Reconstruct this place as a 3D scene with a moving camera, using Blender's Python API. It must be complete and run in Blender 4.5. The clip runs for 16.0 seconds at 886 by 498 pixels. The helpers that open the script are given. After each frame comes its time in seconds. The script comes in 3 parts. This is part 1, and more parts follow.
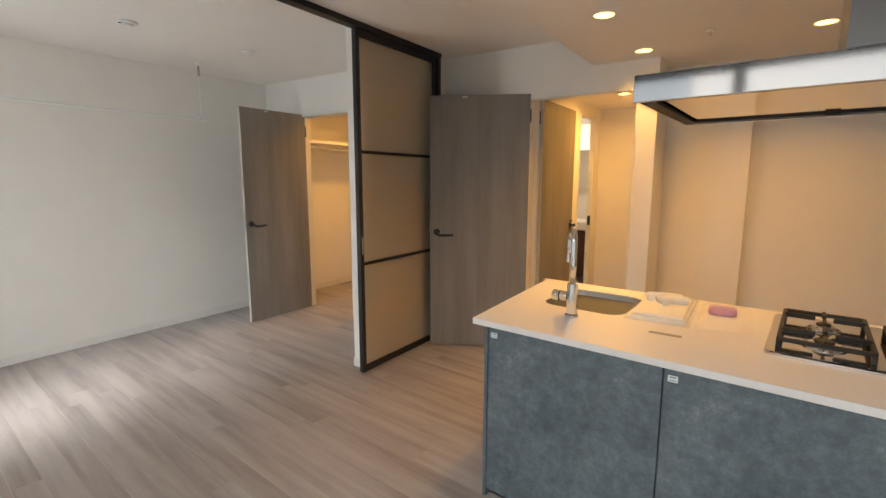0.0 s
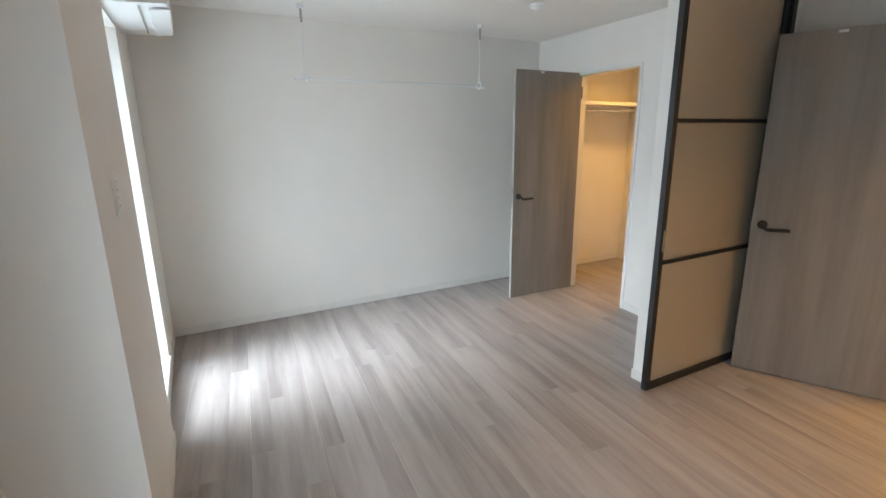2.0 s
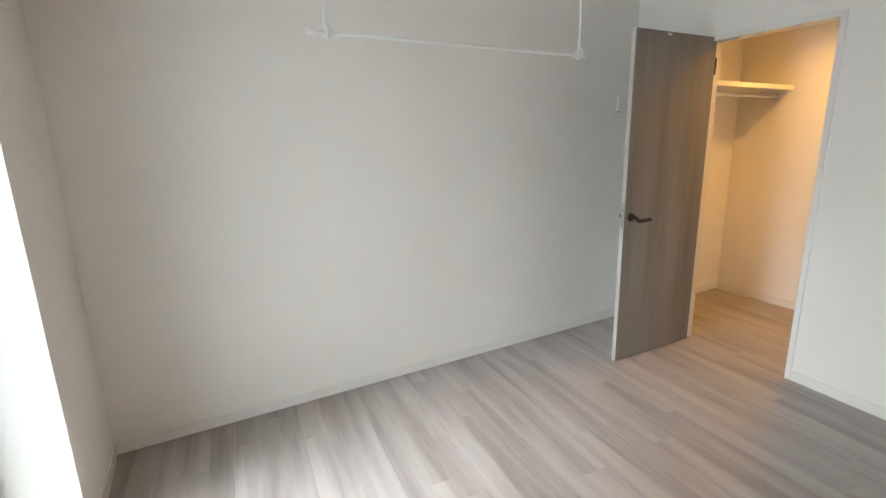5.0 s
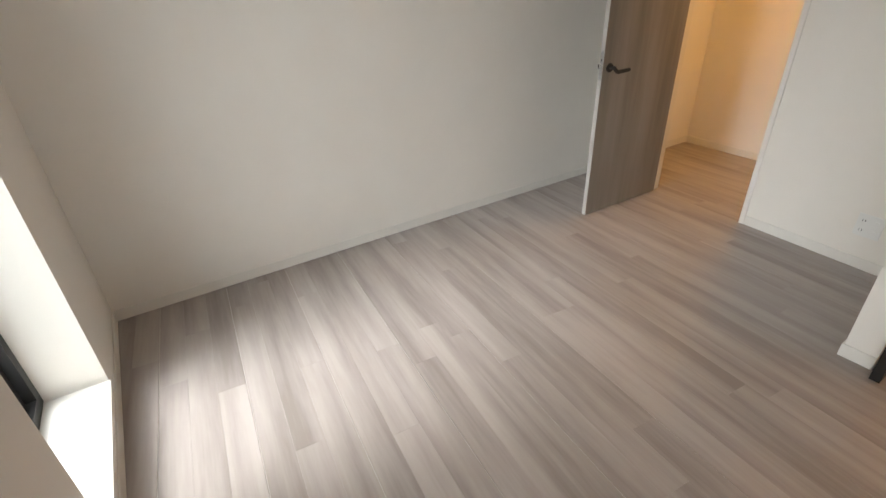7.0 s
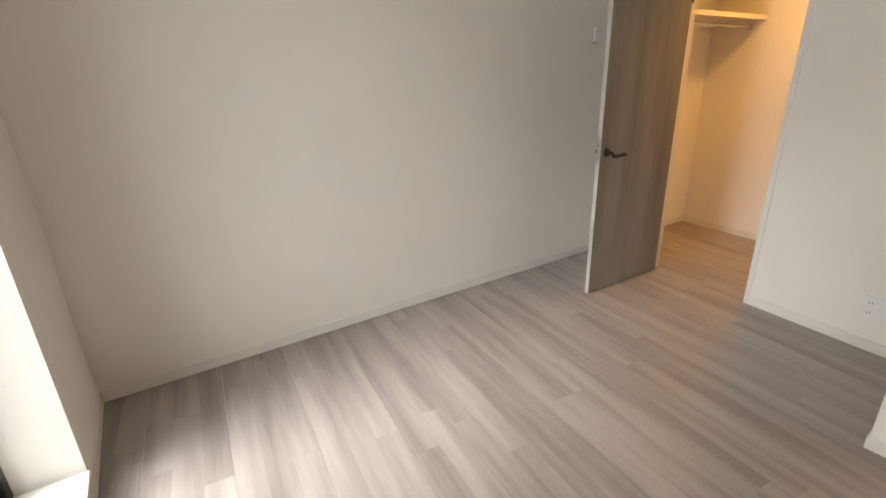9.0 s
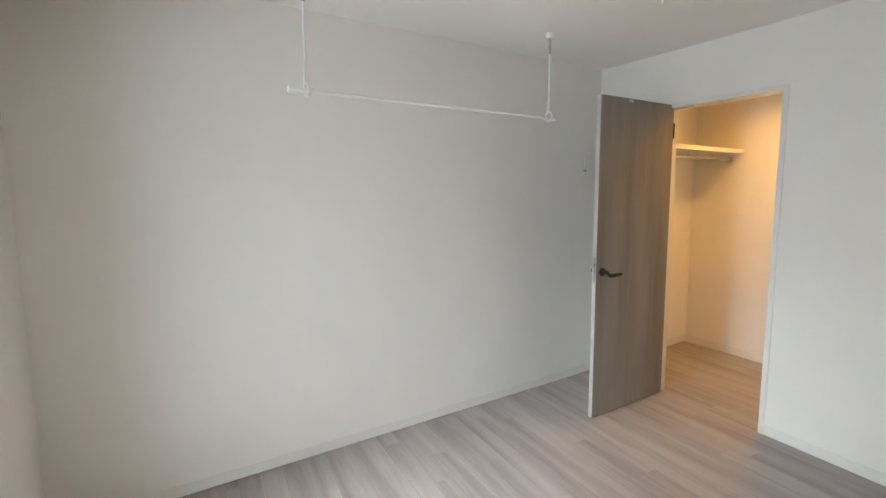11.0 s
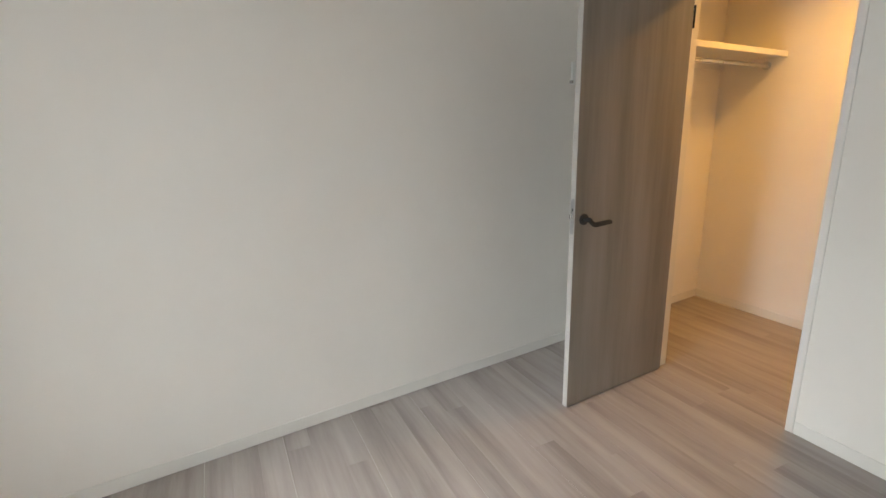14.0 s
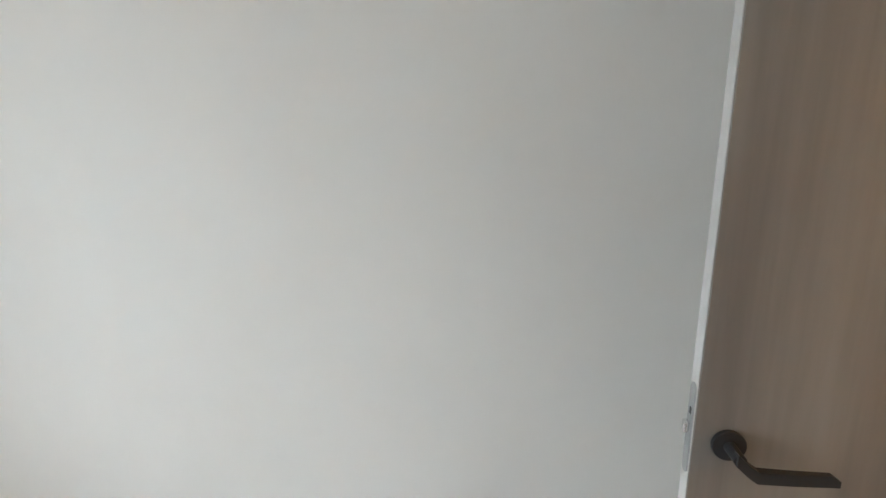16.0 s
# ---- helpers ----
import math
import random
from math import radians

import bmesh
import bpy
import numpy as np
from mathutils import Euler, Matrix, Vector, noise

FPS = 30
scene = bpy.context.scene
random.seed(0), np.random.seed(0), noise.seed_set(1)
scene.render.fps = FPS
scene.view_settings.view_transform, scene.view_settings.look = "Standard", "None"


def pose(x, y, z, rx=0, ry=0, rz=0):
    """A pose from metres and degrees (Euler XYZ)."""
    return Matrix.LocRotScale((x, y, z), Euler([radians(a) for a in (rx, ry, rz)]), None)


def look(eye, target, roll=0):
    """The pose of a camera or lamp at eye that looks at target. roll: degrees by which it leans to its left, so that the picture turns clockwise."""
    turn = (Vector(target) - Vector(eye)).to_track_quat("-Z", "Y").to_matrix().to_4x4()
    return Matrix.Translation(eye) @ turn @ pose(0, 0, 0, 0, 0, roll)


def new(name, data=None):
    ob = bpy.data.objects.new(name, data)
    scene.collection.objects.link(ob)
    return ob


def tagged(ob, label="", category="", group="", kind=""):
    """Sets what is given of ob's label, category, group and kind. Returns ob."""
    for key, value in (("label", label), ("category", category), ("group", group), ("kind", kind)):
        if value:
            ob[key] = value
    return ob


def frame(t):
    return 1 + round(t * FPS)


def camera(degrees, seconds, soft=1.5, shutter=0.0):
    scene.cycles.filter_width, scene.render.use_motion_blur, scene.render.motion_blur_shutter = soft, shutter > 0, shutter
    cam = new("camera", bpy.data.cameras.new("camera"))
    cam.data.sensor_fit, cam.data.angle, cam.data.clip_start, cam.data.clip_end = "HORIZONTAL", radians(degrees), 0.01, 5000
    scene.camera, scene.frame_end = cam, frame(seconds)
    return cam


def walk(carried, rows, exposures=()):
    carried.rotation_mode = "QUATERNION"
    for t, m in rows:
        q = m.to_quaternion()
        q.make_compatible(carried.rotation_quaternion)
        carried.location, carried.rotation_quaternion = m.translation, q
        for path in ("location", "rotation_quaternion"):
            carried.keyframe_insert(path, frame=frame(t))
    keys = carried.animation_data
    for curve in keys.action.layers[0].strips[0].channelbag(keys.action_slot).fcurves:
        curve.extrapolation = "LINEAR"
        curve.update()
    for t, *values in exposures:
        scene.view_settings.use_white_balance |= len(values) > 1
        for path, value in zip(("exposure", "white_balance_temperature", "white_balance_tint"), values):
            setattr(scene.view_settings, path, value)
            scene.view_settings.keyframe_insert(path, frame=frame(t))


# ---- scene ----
cam = camera(87.2, 16.0)
PATH = [
    (0, (4.474, 0.184, 1.361), (3.373, 1.828, 1.065), 0.1),
    (0.5, (4.452, 0.163, 1.377), (3.275, 1.739, 1.013), -0.0),
    (1, (4.339, 0.126, 1.367), (2.969, 1.524, 0.958), -0.3),
    (1.5, (4.157, 0.184, 1.39), (2.603, 1.364, 0.948), -0.4),
    (2, (3.886, 0.28, 1.483), (2.169, 1.188, 1.006), -0.6),
    (2.5, (3.566, 0.312, 1.486), (1.755, 1.02, 1.015), -1.1),
    (3, (3.251, 0.404, 1.492), (1.405, 1.013, 1.019), -1.5),
    (3.2, (3.095, 0.457, 1.496), (1.246, 1.056, 1.024), -1.6),
    (5.3, (2.441, 0.453, 1.414), (0.767, 1.438, 0.938), -1.2),
    (5.5, (2.431, 0.442, 1.412), (0.777, 1.444, 0.903), -1.2),
    (6, (2.453, 0.438, 1.399), (0.843, 1.433, 0.752), -1.8),
    (6.5, (2.463, 0.424, 1.393), (0.91, 1.39, 0.582), -2.1),
    (7, (2.479, 0.41, 1.391), (0.995, 1.327, 0.413), -2.6),
    (7.5, (2.466, 0.398, 1.405), (1.04, 1.286, 0.32), -2.7),
    (8, (2.464, 0.398, 1.399), (1.023, 1.294, 0.341), -2.6),
    (8.5, (2.462, 0.402, 1.405), (0.951, 1.345, 0.496), -2.4),
    (9, (2.438, 0.407, 1.415), (0.855, 1.409, 0.716), -1.8),
    (9.5, (2.408, 0.433, 1.422), (0.768, 1.485, 0.968), -1.4),
    (9.7, (2.439, 0.431, 1.433), (0.775, 1.481, 1.074), -0.8),
    (11.8, (2.433, 0.452, 1.425), (0.762, 1.528, 1.202), -0.7),
    (12, (2.456, 0.469, 1.41), (0.784, 1.533, 1.141), -0.8),
    (12.5, (2.465, 0.516, 1.408), (0.812, 1.574, 1.021), -1.1),
    (13, (2.408, 0.627, 1.384), (0.764, 1.671, 0.925), -1.3),
    (13.5, (2.163, 0.853, 1.381), (0.515, 1.877, 0.898), -1.6),
    (14, (2.01, 1.19, 1.345), (0.345, 2.185, 0.855), -1.6),
    (14.5, (1.781, 1.53, 1.365), (0.08, 2.458, 0.869), -1.4),
    (15, (1.556, 1.762, 1.381), (-0.221, 2.539, 0.894), -1.7),
    (15.5, (1.382, 2.093, 1.404), (-0.501, 2.564, 0.922), -1.1),
    (16, (1.282, 2.428, 1.407), (-0.656, 2.173, 0.986), -0.3),
]

EXPOSURES = [(0.0, -0.21, 7510, 18), (0.6, -0.23, 7510, 18), (1.0, -0.24, 7160, 17), (1.5, -0.07, 6630, 12), (2.5, 0.08, 6450, 13), (3.2, -0.06, 6850, 14), (5.5, 0.03, 7080, 15), (6.5, -0.14, 7480, 17),
             (7.5, -0.27, 7780, 19), (8.5, -0.26, 7980, 20), (9.0, -0.21, 8000, 20), (9.6, -0.12, 7680, 18), (11.7, 0.02, 6780, 14), (12.0, 0.02, 6830, 14), (12.6, 0.10, 7630, 17), (13.0, 0.07, 7580, 18), (13.5, -0.12, 7280, 17),
             (14.0, -0.14, 7330, 16), (14.5, -0.29, 7430, 16), (15.0, -0.30, 7080, 15), (15.5, -0.08, 6530, 11), (16.0, 0.23, 6680, 13)]
walk(cam, [(t, look(eye, target, roll)) for t, eye, target, roll in PATH], EXPOSURES)

# ---- world and light ----
world = bpy.data.worlds.new("sky")
world.use_nodes = True
scene.world = world
wn = world.node_tree.nodes
sky = wn.new("ShaderNodeTexSky")
sky.sky_type, sky.sun_disc = "NISHITA", False
sky.sun_elevation, sky.sun_rotation = radians(40), radians(200)
sky.air_density, sky.dust_density = 1.0, 4.0
wn["Background"].inputs["Strength"].default_value = 0.05
world.node_tree.links.new(sky.outputs[0], wn["Background"].inputs["Color"])


def lamp(name, kind, m, power, color, **extra):
    data = bpy.data.lights.new(name, kind)
    data.energy, data.color = power, color
    ob = new(name, data)
    ob.matrix_world = m
    return ob, data


sun, sun_data = lamp("sun", "SUN", look((2, -6, 6), (2.4, 0, 0)), 0.6, (1, 0.97, 0.92))
sun_data.angle = radians(20)

DAY = (0.73, 0.885, 1.0)
WARM = (1.0, 0.54, 0.125)


def sky_panel(name, eye, target, width, height, power, spread=170):
    """A broad soft area lamp, added in place of open sky above the neighbours."""
    ob, data = lamp(name, "AREA", look(eye, target), power, DAY)
    data.shape, data.size, data.size_y, data.spread = "RECTANGLE", width, height, radians(spread)
    return ob


sky_panel("bedroom_sky_lamp", (1.45, -4.1, 4.4), (1.04, 0, 1.0), 2.4, 3.6, 900)
sky_panel("living_sky_lamp", (4.10, -1.75, 3.20), (4.10, -0.75, 2.45), 3.4, 2.0, 160)
# fill lamps added in each opening for daylight thrown back by the street
sky_panel("bedroom_opening_fill", (1.04, -0.275, 1.10), (1.04, 1.0, 1.10), 0.80, 1.90, 19, 145)
sky_panel("living_opening_fill", (4.10, -0.475, 1.08), (4.10, 1.0, 1.08), 2.66, 1.92, 13)

# ---- materials ----


def nodes_of(name):
    m = bpy.data.materials.new(name)
    m.use_nodes = True
    t = m.node_tree
    return m, t.nodes, t.links, t.nodes["Principled BSDF"]


def ramp(nodes, stops):
    r = nodes.new("ShaderNodeValToRGB")
    e = r.color_ramp.elements
    while len(e) < len(stops):
        e.new(0.5)
    for el, (p, c) in zip(e, stops):
        el.position, el.color = p, (*c, 1)
    return r


def coords(nodes, links, scale, source="Object", rand=False):
    tc = nodes.new("ShaderNodeTexCoord")
    mp = nodes.new("ShaderNodeMapping")
    mp.inputs["Scale"].default_value = scale
    src = tc.outputs[source]
    if rand:
        info = nodes.new("ShaderNodeObjectInfo")
        mul = nodes.new("ShaderNodeVectorMath")
        mul.operation = "MULTIPLY_ADD"
        mul.inputs[1].default_value = (37.0, 23.0, 11.0)
        links.new(info.outputs["Random"], mul.inputs[0])
        links.new(src, mul.inputs[2])
        src = mul.outputs[0]
    links.new(src, mp.inputs["Vector"])
    return mp.outputs[0]


def noise_tex(nodes, links, vec, scale, detail=4.0, rough=0.55):
    n = nodes.new("ShaderNodeTexNoise")
    n.inputs["Scale"].default_value, n.inputs["Detail"].default_value, n.inputs["Roughness"].default_value = scale, detail, rough
    links.new(vec, n.inputs["Vector"])
    return n.outputs["Fac"]


def bump(nodes, links, b, height, strength, distance):
    n = nodes.new("ShaderNodeBump")
    n.inputs["Strength"].default_value, n.inputs["Distance"].default_value = strength, distance
    links.new(height, n.inputs["Height"])
    links.new(n.outputs[0], b.inputs["Normal"])


def plain(name, color, rough=0.5, metal=0.0, vary=0.06, scale=6.0, relief=0.0, fine=250.0, coat=0.0):
    """One colour with soft blotches and a fine relief."""
    m, n, l, b = nodes_of(name)
    v = coords(n, l, (1, 1, 1))
    f = noise_tex(n, l, v, scale, 5)
    r = ramp(n, [(0.3, [c * (1 - vary) for c in color]), (0.7, [min(1, c * (1 + vary)) for c in color])])
    l.new(f, r.inputs[0])
    l.new(r.outputs[0], b.inputs["Base Color"])
    b.inputs["Roughness"].default_value, b.inputs["Metallic"].default_value = rough, metal
    b.inputs["Coat Weight"].default_value = coat
    if relief:
        bump(n, l, b, noise_tex(n, l, v, fine, 3), relief, 0.001)
    return m


def wood(name, dark, mid, light, axis, rough=0.45, rand=False, fine_mix=0.30, wide_x=0.55, across=7.0, tone=0.08):
    """Long-grained board print: broad streaks, narrow bands and fine pores along one axis."""
    m, n, l, b = nodes_of(name)
    wide = [across] * 3
    wide[axis] = wide_x
    fine = [70.0, 70.0, 70.0]
    fine[axis] = 1.6
    f1 = noise_tex(n, l, coords(n, l, wide, rand=rand), 1.0, 5, 0.6)
    f2 = noise_tex(n, l, coords(n, l, fine, rand=rand), 1.0, 4, 0.6)
    mix = n.new("ShaderNodeMath")
    mix.operation = "MULTIPLY_ADD"
    l.new(f2, mix.inputs[0])
    mix.inputs[1].default_value = fine_mix
    off = n.new("ShaderNodeMath")
    off.operation = "SUBTRACT"
    l.new(f1, off.inputs[0])
    off.inputs[1].default_value = fine_mix / 2
    l.new(off.outputs[0], mix.inputs[2])
    src = mix.outputs[0]
    if rand:
        info = n.new("ShaderNodeObjectInfo")
        shade = n.new("ShaderNodeMath")
        shade.operation = "MULTIPLY_ADD"
        l.new(info.outputs["Random"], shade.inputs[0])
        shade.inputs[1].default_value = tone
        shift = n.new("ShaderNodeMath")
        shift.operation = "SUBTRACT"
        l.new(src, shift.inputs[0])
        shift.inputs[1].default_value = tone / 2
        l.new(shift.outputs[0], shade.inputs[2])
        src = shade.outputs[0]
    r = ramp(n, [(0.34, dark), (0.5, mid), (0.67, light)])
    l.new(src, r.inputs[0])
    l.new(r.outputs[0], b.inputs["Base Color"])
    rr = n.new("ShaderNodeMapRange")
    rr.inputs["To Min"].default_value, rr.inputs["To Max"].default_value = rough - 0.06, rough + 0.10
    l.new(f2, rr.inputs["Value"])
    l.new(rr.outputs[0], b.inputs["Roughness"])
    bump(n, l, b, f2, 0.06, 0.0004)
    return m


def concrete_print():
    """Blue-grey concrete-look laminate with pale scuffed clouds."""
    m, n, l, b = nodes_of("concrete_laminate")
    v = coords(n, l, (1, 1, 1))
    big = noise_tex(n, l, v, 3.2, 8, 0.66)
    small = noise_tex(n, l, v, 20.0, 15, 0.86)
    mix = n.new("ShaderNodeMath")
    mix.operation = "MULTIPLY_ADD"
    l.new(small, mix.inputs[0])
    mix.inputs[1].default_value = 0.62
    half = n.new("ShaderNodeMath")
    half.operation = "MULTIPLY"
    l.new(big, half.inputs[0])
    half.inputs[1].default_value = 0.40
    l.new(half.outputs[0], mix.inputs[2])
    r = ramp(n, [(0.40, (0.050, 0.072, 0.082)), (0.50, (0.098, 0.128, 0.144)), (0.57, (0.150, 0.186, 0.202)), (0.65, (0.300, 0.335, 0.345))])
    l.new(mix.outputs[0], r.inputs[0])
    l.new(r.outputs[0], b.inputs["Base Color"])
    b.inputs["Roughness"].default_value = 0.55
    bump(n, l, b, small, 0.12, 0.001)
    return m


def glassy(name, color, rough, transmission, ior=1.45):
    m, n, l, b = nodes_of(name)
    b.inputs["Base Color"].default_value = (*color, 1)
    b.inputs["Roughness"].default_value, b.inputs["Transmission Weight"].default_value = rough, transmission
    b.inputs["IOR"].default_value = ior
    return m


def glow(name, color, strength):
    m, n, l, b = nodes_of(name)
    b.inputs["Base Color"].default_value = (0.9, 0.9, 0.9, 1)
    b.inputs["Emission Color"].default_value = (*color, 1)
    b.inputs["Emission Strength"].default_value = strength
    return m


def brushed(name, color, rough, axis):
    m, n, l, b = nodes_of(name)
    sc = [90.0, 90.0, 90.0]
    sc[axis] = 3.0
    f = noise_tex(n, l, coords(n, l, sc), 1.0, 3)
    b.inputs["Base Color"].default_value = (*color, 1)
    b.inputs["Metallic"].default_value = 1.0
    rr = n.new("ShaderNodeMapRange")
    rr.inputs["To Min"].default_value, rr.inputs["To Max"].default_value = rough - 0.08, rough + 0.10
    l.new(f, rr.inputs["Value"])
    l.new(rr.outputs[0], b.inputs["Roughness"])
    
    return m


WALLPAPER = plain("white_vinyl_wallpaper", (0.825, 0.79, 0.74), 0.75, vary=0.015, scale=3, relief=0.35, fine=420)
CEILPAPER = plain("white_ceiling_paper", (0.845, 0.81, 0.765), 0.8, vary=0.012, scale=3, relief=0.3, fine=380)
PAINT = plain("white_satin_trim", (0.77, 0.745, 0.70), 0.4, vary=0.02, scale=9)
PVC = plain("white_plastic", (0.80, 0.80, 0.78), 0.35, vary=0.015)
OAK = wood("greige_plank_print", (0.248, 0.212, 0.195), (0.335, 0.293, 0.273), (0.408, 0.362, 0.340), 0, rough=0.37, rand=True, fine_mix=0.12, wide_x=0.8, across=9.0, tone=0.055)
# pale joint colour carries the bright glint along the board bevels
JOINT = plain("plank_joint", (0.60, 0.56, 0.52), 0.6)
EDGE = plain("pale_edge_band", (0.48, 0.46, 0.435), 0.5, vary=0.03)
DOORWOOD = wood("greige_door_laminate", (0.166, 0.146, 0.130), (0.212, 0.189, 0.169), (0.258, 0.232, 0.209), 2, rough=0.5, rand=True, fine_mix=0.13)
BLACK = plain("black_aluminium", (0.013, 0.013, 0.014), 0.45, metal=0.1, vary=0.15)
IRON = plain("black_cast_iron", (0.02, 0.02, 0.02), 0.6, vary=0.2, relief=0.3, fine=600)
SOOT = plain("matt_black", (0.012, 0.012, 0.013), 0.6, vary=0.2)
CONCRETE = concrete_print()
SATIN = plain("satin_steel_plate", (0.36, 0.36, 0.36), 0.42, metal=0.75, vary=0.05)
DARKEDGE = plain("slate_edge_band", (0.055, 0.062, 0.068), 0.5, vary=0.1)
QUARTZ = plain("white_engineered_stone", (0.80, 0.775, 0.745), 0.36, vary=0.02, scale=60)
STEEL = brushed("brushed_steel", (0.62, 0.62, 0.62), 0.28, 0)
SINKSTEEL = brushed("satin_sink_steel", (0.36, 0.35, 0.34), 0.40, 0)
POLISHED = plain("polished_steel", (0.70, 0.70, 0.72), 0.08, metal=1.0, vary=0.02)
DUCTSTEEL = plain("dark_satin_steel", (0.30, 0.30, 0.31), 0.30, metal=1.0, vary=0.02)
CHROME = plain("chrome", (0.82, 0.82, 0.82), 0.08, metal=1.0, vary=0.02)
FROST = glassy("frosted_amber_pane", (0.90, 0.80, 0.66), 0.5, 0.82)
CLEAR = glassy("clear_window_glass", (0.95, 0.98, 0.97), 0.02, 1.0)
FILM = plain("thin_clear_plastic", (0.92, 0.92, 0.92), 0.12, vary=0.0)
FILM.node_tree.nodes["Principled BSDF"].inputs["Alpha"].default_value = 0.16
FILM.node_tree.nodes["Principled BSDF"].inputs["Coat Weight"].default_value = 1.0
FILM.node_tree.nodes["Principled BSDF"].inputs["Coat Roughness"].default_value = 0.12
LAMPGLOW = glow("warm_led_face", WARM, 9.0)
PAPER = plain("white_paper", (0.78, 0.77, 0.74), 0.6, vary=0.04)
PINK = plain("pink_plastic", (0.62, 0.26, 0.52), 0.35, vary=0.1)
LILAC = plain("lilac_plastic", (0.40, 0.26, 0.62), 0.35, vary=0.1)
TEAL = plain("teal_ink", (0.05, 0.25, 0.27), 0.6)
GREYCARD = plain("grey_card", (0.36, 0.34, 0.31), 0.5, vary=0.05)
MIRROR = plain("mirror_silver", (0.88, 0.90, 0.89), 0.03, metal=1.0, vary=0.0)
WINE = plain("dark_red_cabinet", (0.060, 0.018, 0.014), 0.4, vary=0.12)
GROUND = plain("grey_ground", (0.16, 0.16, 0.15), 0.9, vary=0.2, scale=0.3)

# ---- mesh helpers ----


def finish(name, bm, material, parent=None, label="", smooth=False):
    me = bpy.data.meshes.new(name)
    bm.normal_update()
    if smooth:
        for f in bm.faces:
            f.smooth = True
    bm.to_mesh(me)
    bm.free()
    if material:
        me.materials.append(material)
    ob = new(name, me)
    if parent:
        ob.parent = parent
    if label:
        ob["label"] = label
    return ob


def part(name, bm, material, parent, label="", smooth=False):
    return finish(name, bm, material, parent, label, smooth)


def thing(name, x, y, z, label, category, group="", kind="", rz=0.0):
    ob = new(name)
    ob.empty_display_size = 0.05
    ob.matrix_world = pose(x, y, z, 0, 0, rz)
    return tagged(ob, label, category, group, kind)


def block(x0, x1, y0, y1, z0, z1, bevel=0.0, seg=2, bm=None):
    """A box, with rounded edges where bevel is given."""
    own = bmesh.new()
    bmesh.ops.create_cube(own, size=1, matrix=Matrix.Translation(((x0 + x1) / 2, (y0 + y1) / 2, (z0 + z1) / 2)) @ Matrix.Diagonal((x1 - x0, y1 - y0, z1 - z0, 1)))
    if bevel:
        bmesh.ops.bevel(own, geom=own.edges[:], offset=bevel, segments=seg, profile=0.5, affect="EDGES")
    if bm is None:
        return own
    me = bpy.data.meshes.new("tmp")
    own.to_mesh(me)
    own.free()
    bm.from_mesh(me)
    bpy.data.meshes.remove(me)
    return bm


def cyl(r, h, m, seg=24, bm=None, r2=None, bevel=0.0):
    """A cylinder or cone along its own z, centred, under the pose m."""
    own = bmesh.new()
    bmesh.ops.create_cone(own, cap_ends=True, segments=seg, radius1=r, radius2=r if r2 is None else r2, depth=h)
    if bevel:
        es = [e for e in own.edges if len(e.link_faces) == 2 and any(len(f.verts) > 4 for f in e.link_faces)]
        bmesh.ops.bevel(own, geom=es, offset=bevel, segments=2, profile=0.5, affect="EDGES")
    bmesh.ops.transform(own, matrix=m, verts=own.verts)
    if bm is None:
        return own
    me = bpy.data.meshes.new("tmp")
    own.to_mesh(me)
    own.free()
    bm.from_mesh(me)
    bpy.data.meshes.remove(me)
    return bm


def tube(points, r, seg=14, bm=None, closed=False):
    """A round bar swept along points."""
    bm = bm or bmesh.new()
    pts = [Vector(p) for p in points]
    rings = []
    count = len(pts)
    side = None
    for i, p in enumerate(pts):
        a = pts[(i - 1) % count] if closed or i else p
        b = pts[(i + 1) % count] if closed or i < count - 1 else p
        d = (b - a).normalized()
        if side is None:
            side = d.orthogonal().normalized()
        side = (side - d * side.dot(d)).normalized()
        up = d.cross(side)
        rings.append([bm.verts.new(p + r * (math.cos(2 * math.pi * k / seg) * side + math.sin(2 * math.pi * k / seg) * up)) for k in range(seg)])
    for i in range(count if closed else count - 1):
        ra, rb = rings[i], rings[(i + 1) % count]
        for k in range(seg):
            bm.faces.new((ra[k], ra[(k + 1) % seg], rb[(k + 1) % seg], rb[k]))
    if not closed:
        bm.faces.new(rings[0][::-1])
        bm.faces.new(rings[-1])
    bmesh.ops.recalc_face_normals(bm, faces=bm.faces[:])
    return bm


def rounded_loop(x0, x1, y0, y1, r, seg=6):
    pts = []
    for cx, cy, a in ((x1 - r, y1 - r, 0), (x0 + r, y1 - r, 90), (x0 + r, y0 + r, 180), (x1 - r, y0 + r, 270)):
        for k in range(seg + 1):
            t = radians(a + 90 * k / seg)
            pts.append((cx + r * math.cos(t), cy + r * math.sin(t)))
    return pts


def loft(loops, cap_first=False, cap_last=True, bm=None):
    """Skin a stack of loops of 3D points of equal count."""
    bm = bm or bmesh.new()
    rings = [[bm.verts.new(p) for p in lp] for lp in loops]
    for a, b in zip(rings, rings[1:]):
        for k in range(len(a)):
            bm.faces.new((a[k], a[(k + 1) % len(a)], b[(k + 1) % len(a)], b[k]))
    if cap_first:
        bm.faces.new(rings[0][::-1])
    if cap_last:
        bm.faces.new(rings[-1])
    bmesh.ops.recalc_face_normals(bm, faces=bm.faces[:])
    return bm


def join(bm, other):
    """Adds the mesh of one bmesh to another."""
    me = bpy.data.meshes.new("tmp")
    other.to_mesh(me)
    other.free()
    bm.from_mesh(me)
    bpy.data.meshes.remove(me)


def structure(name, bm, material, label, category):
    return tagged(finish(name, bm, material), label, category, kind="structure")


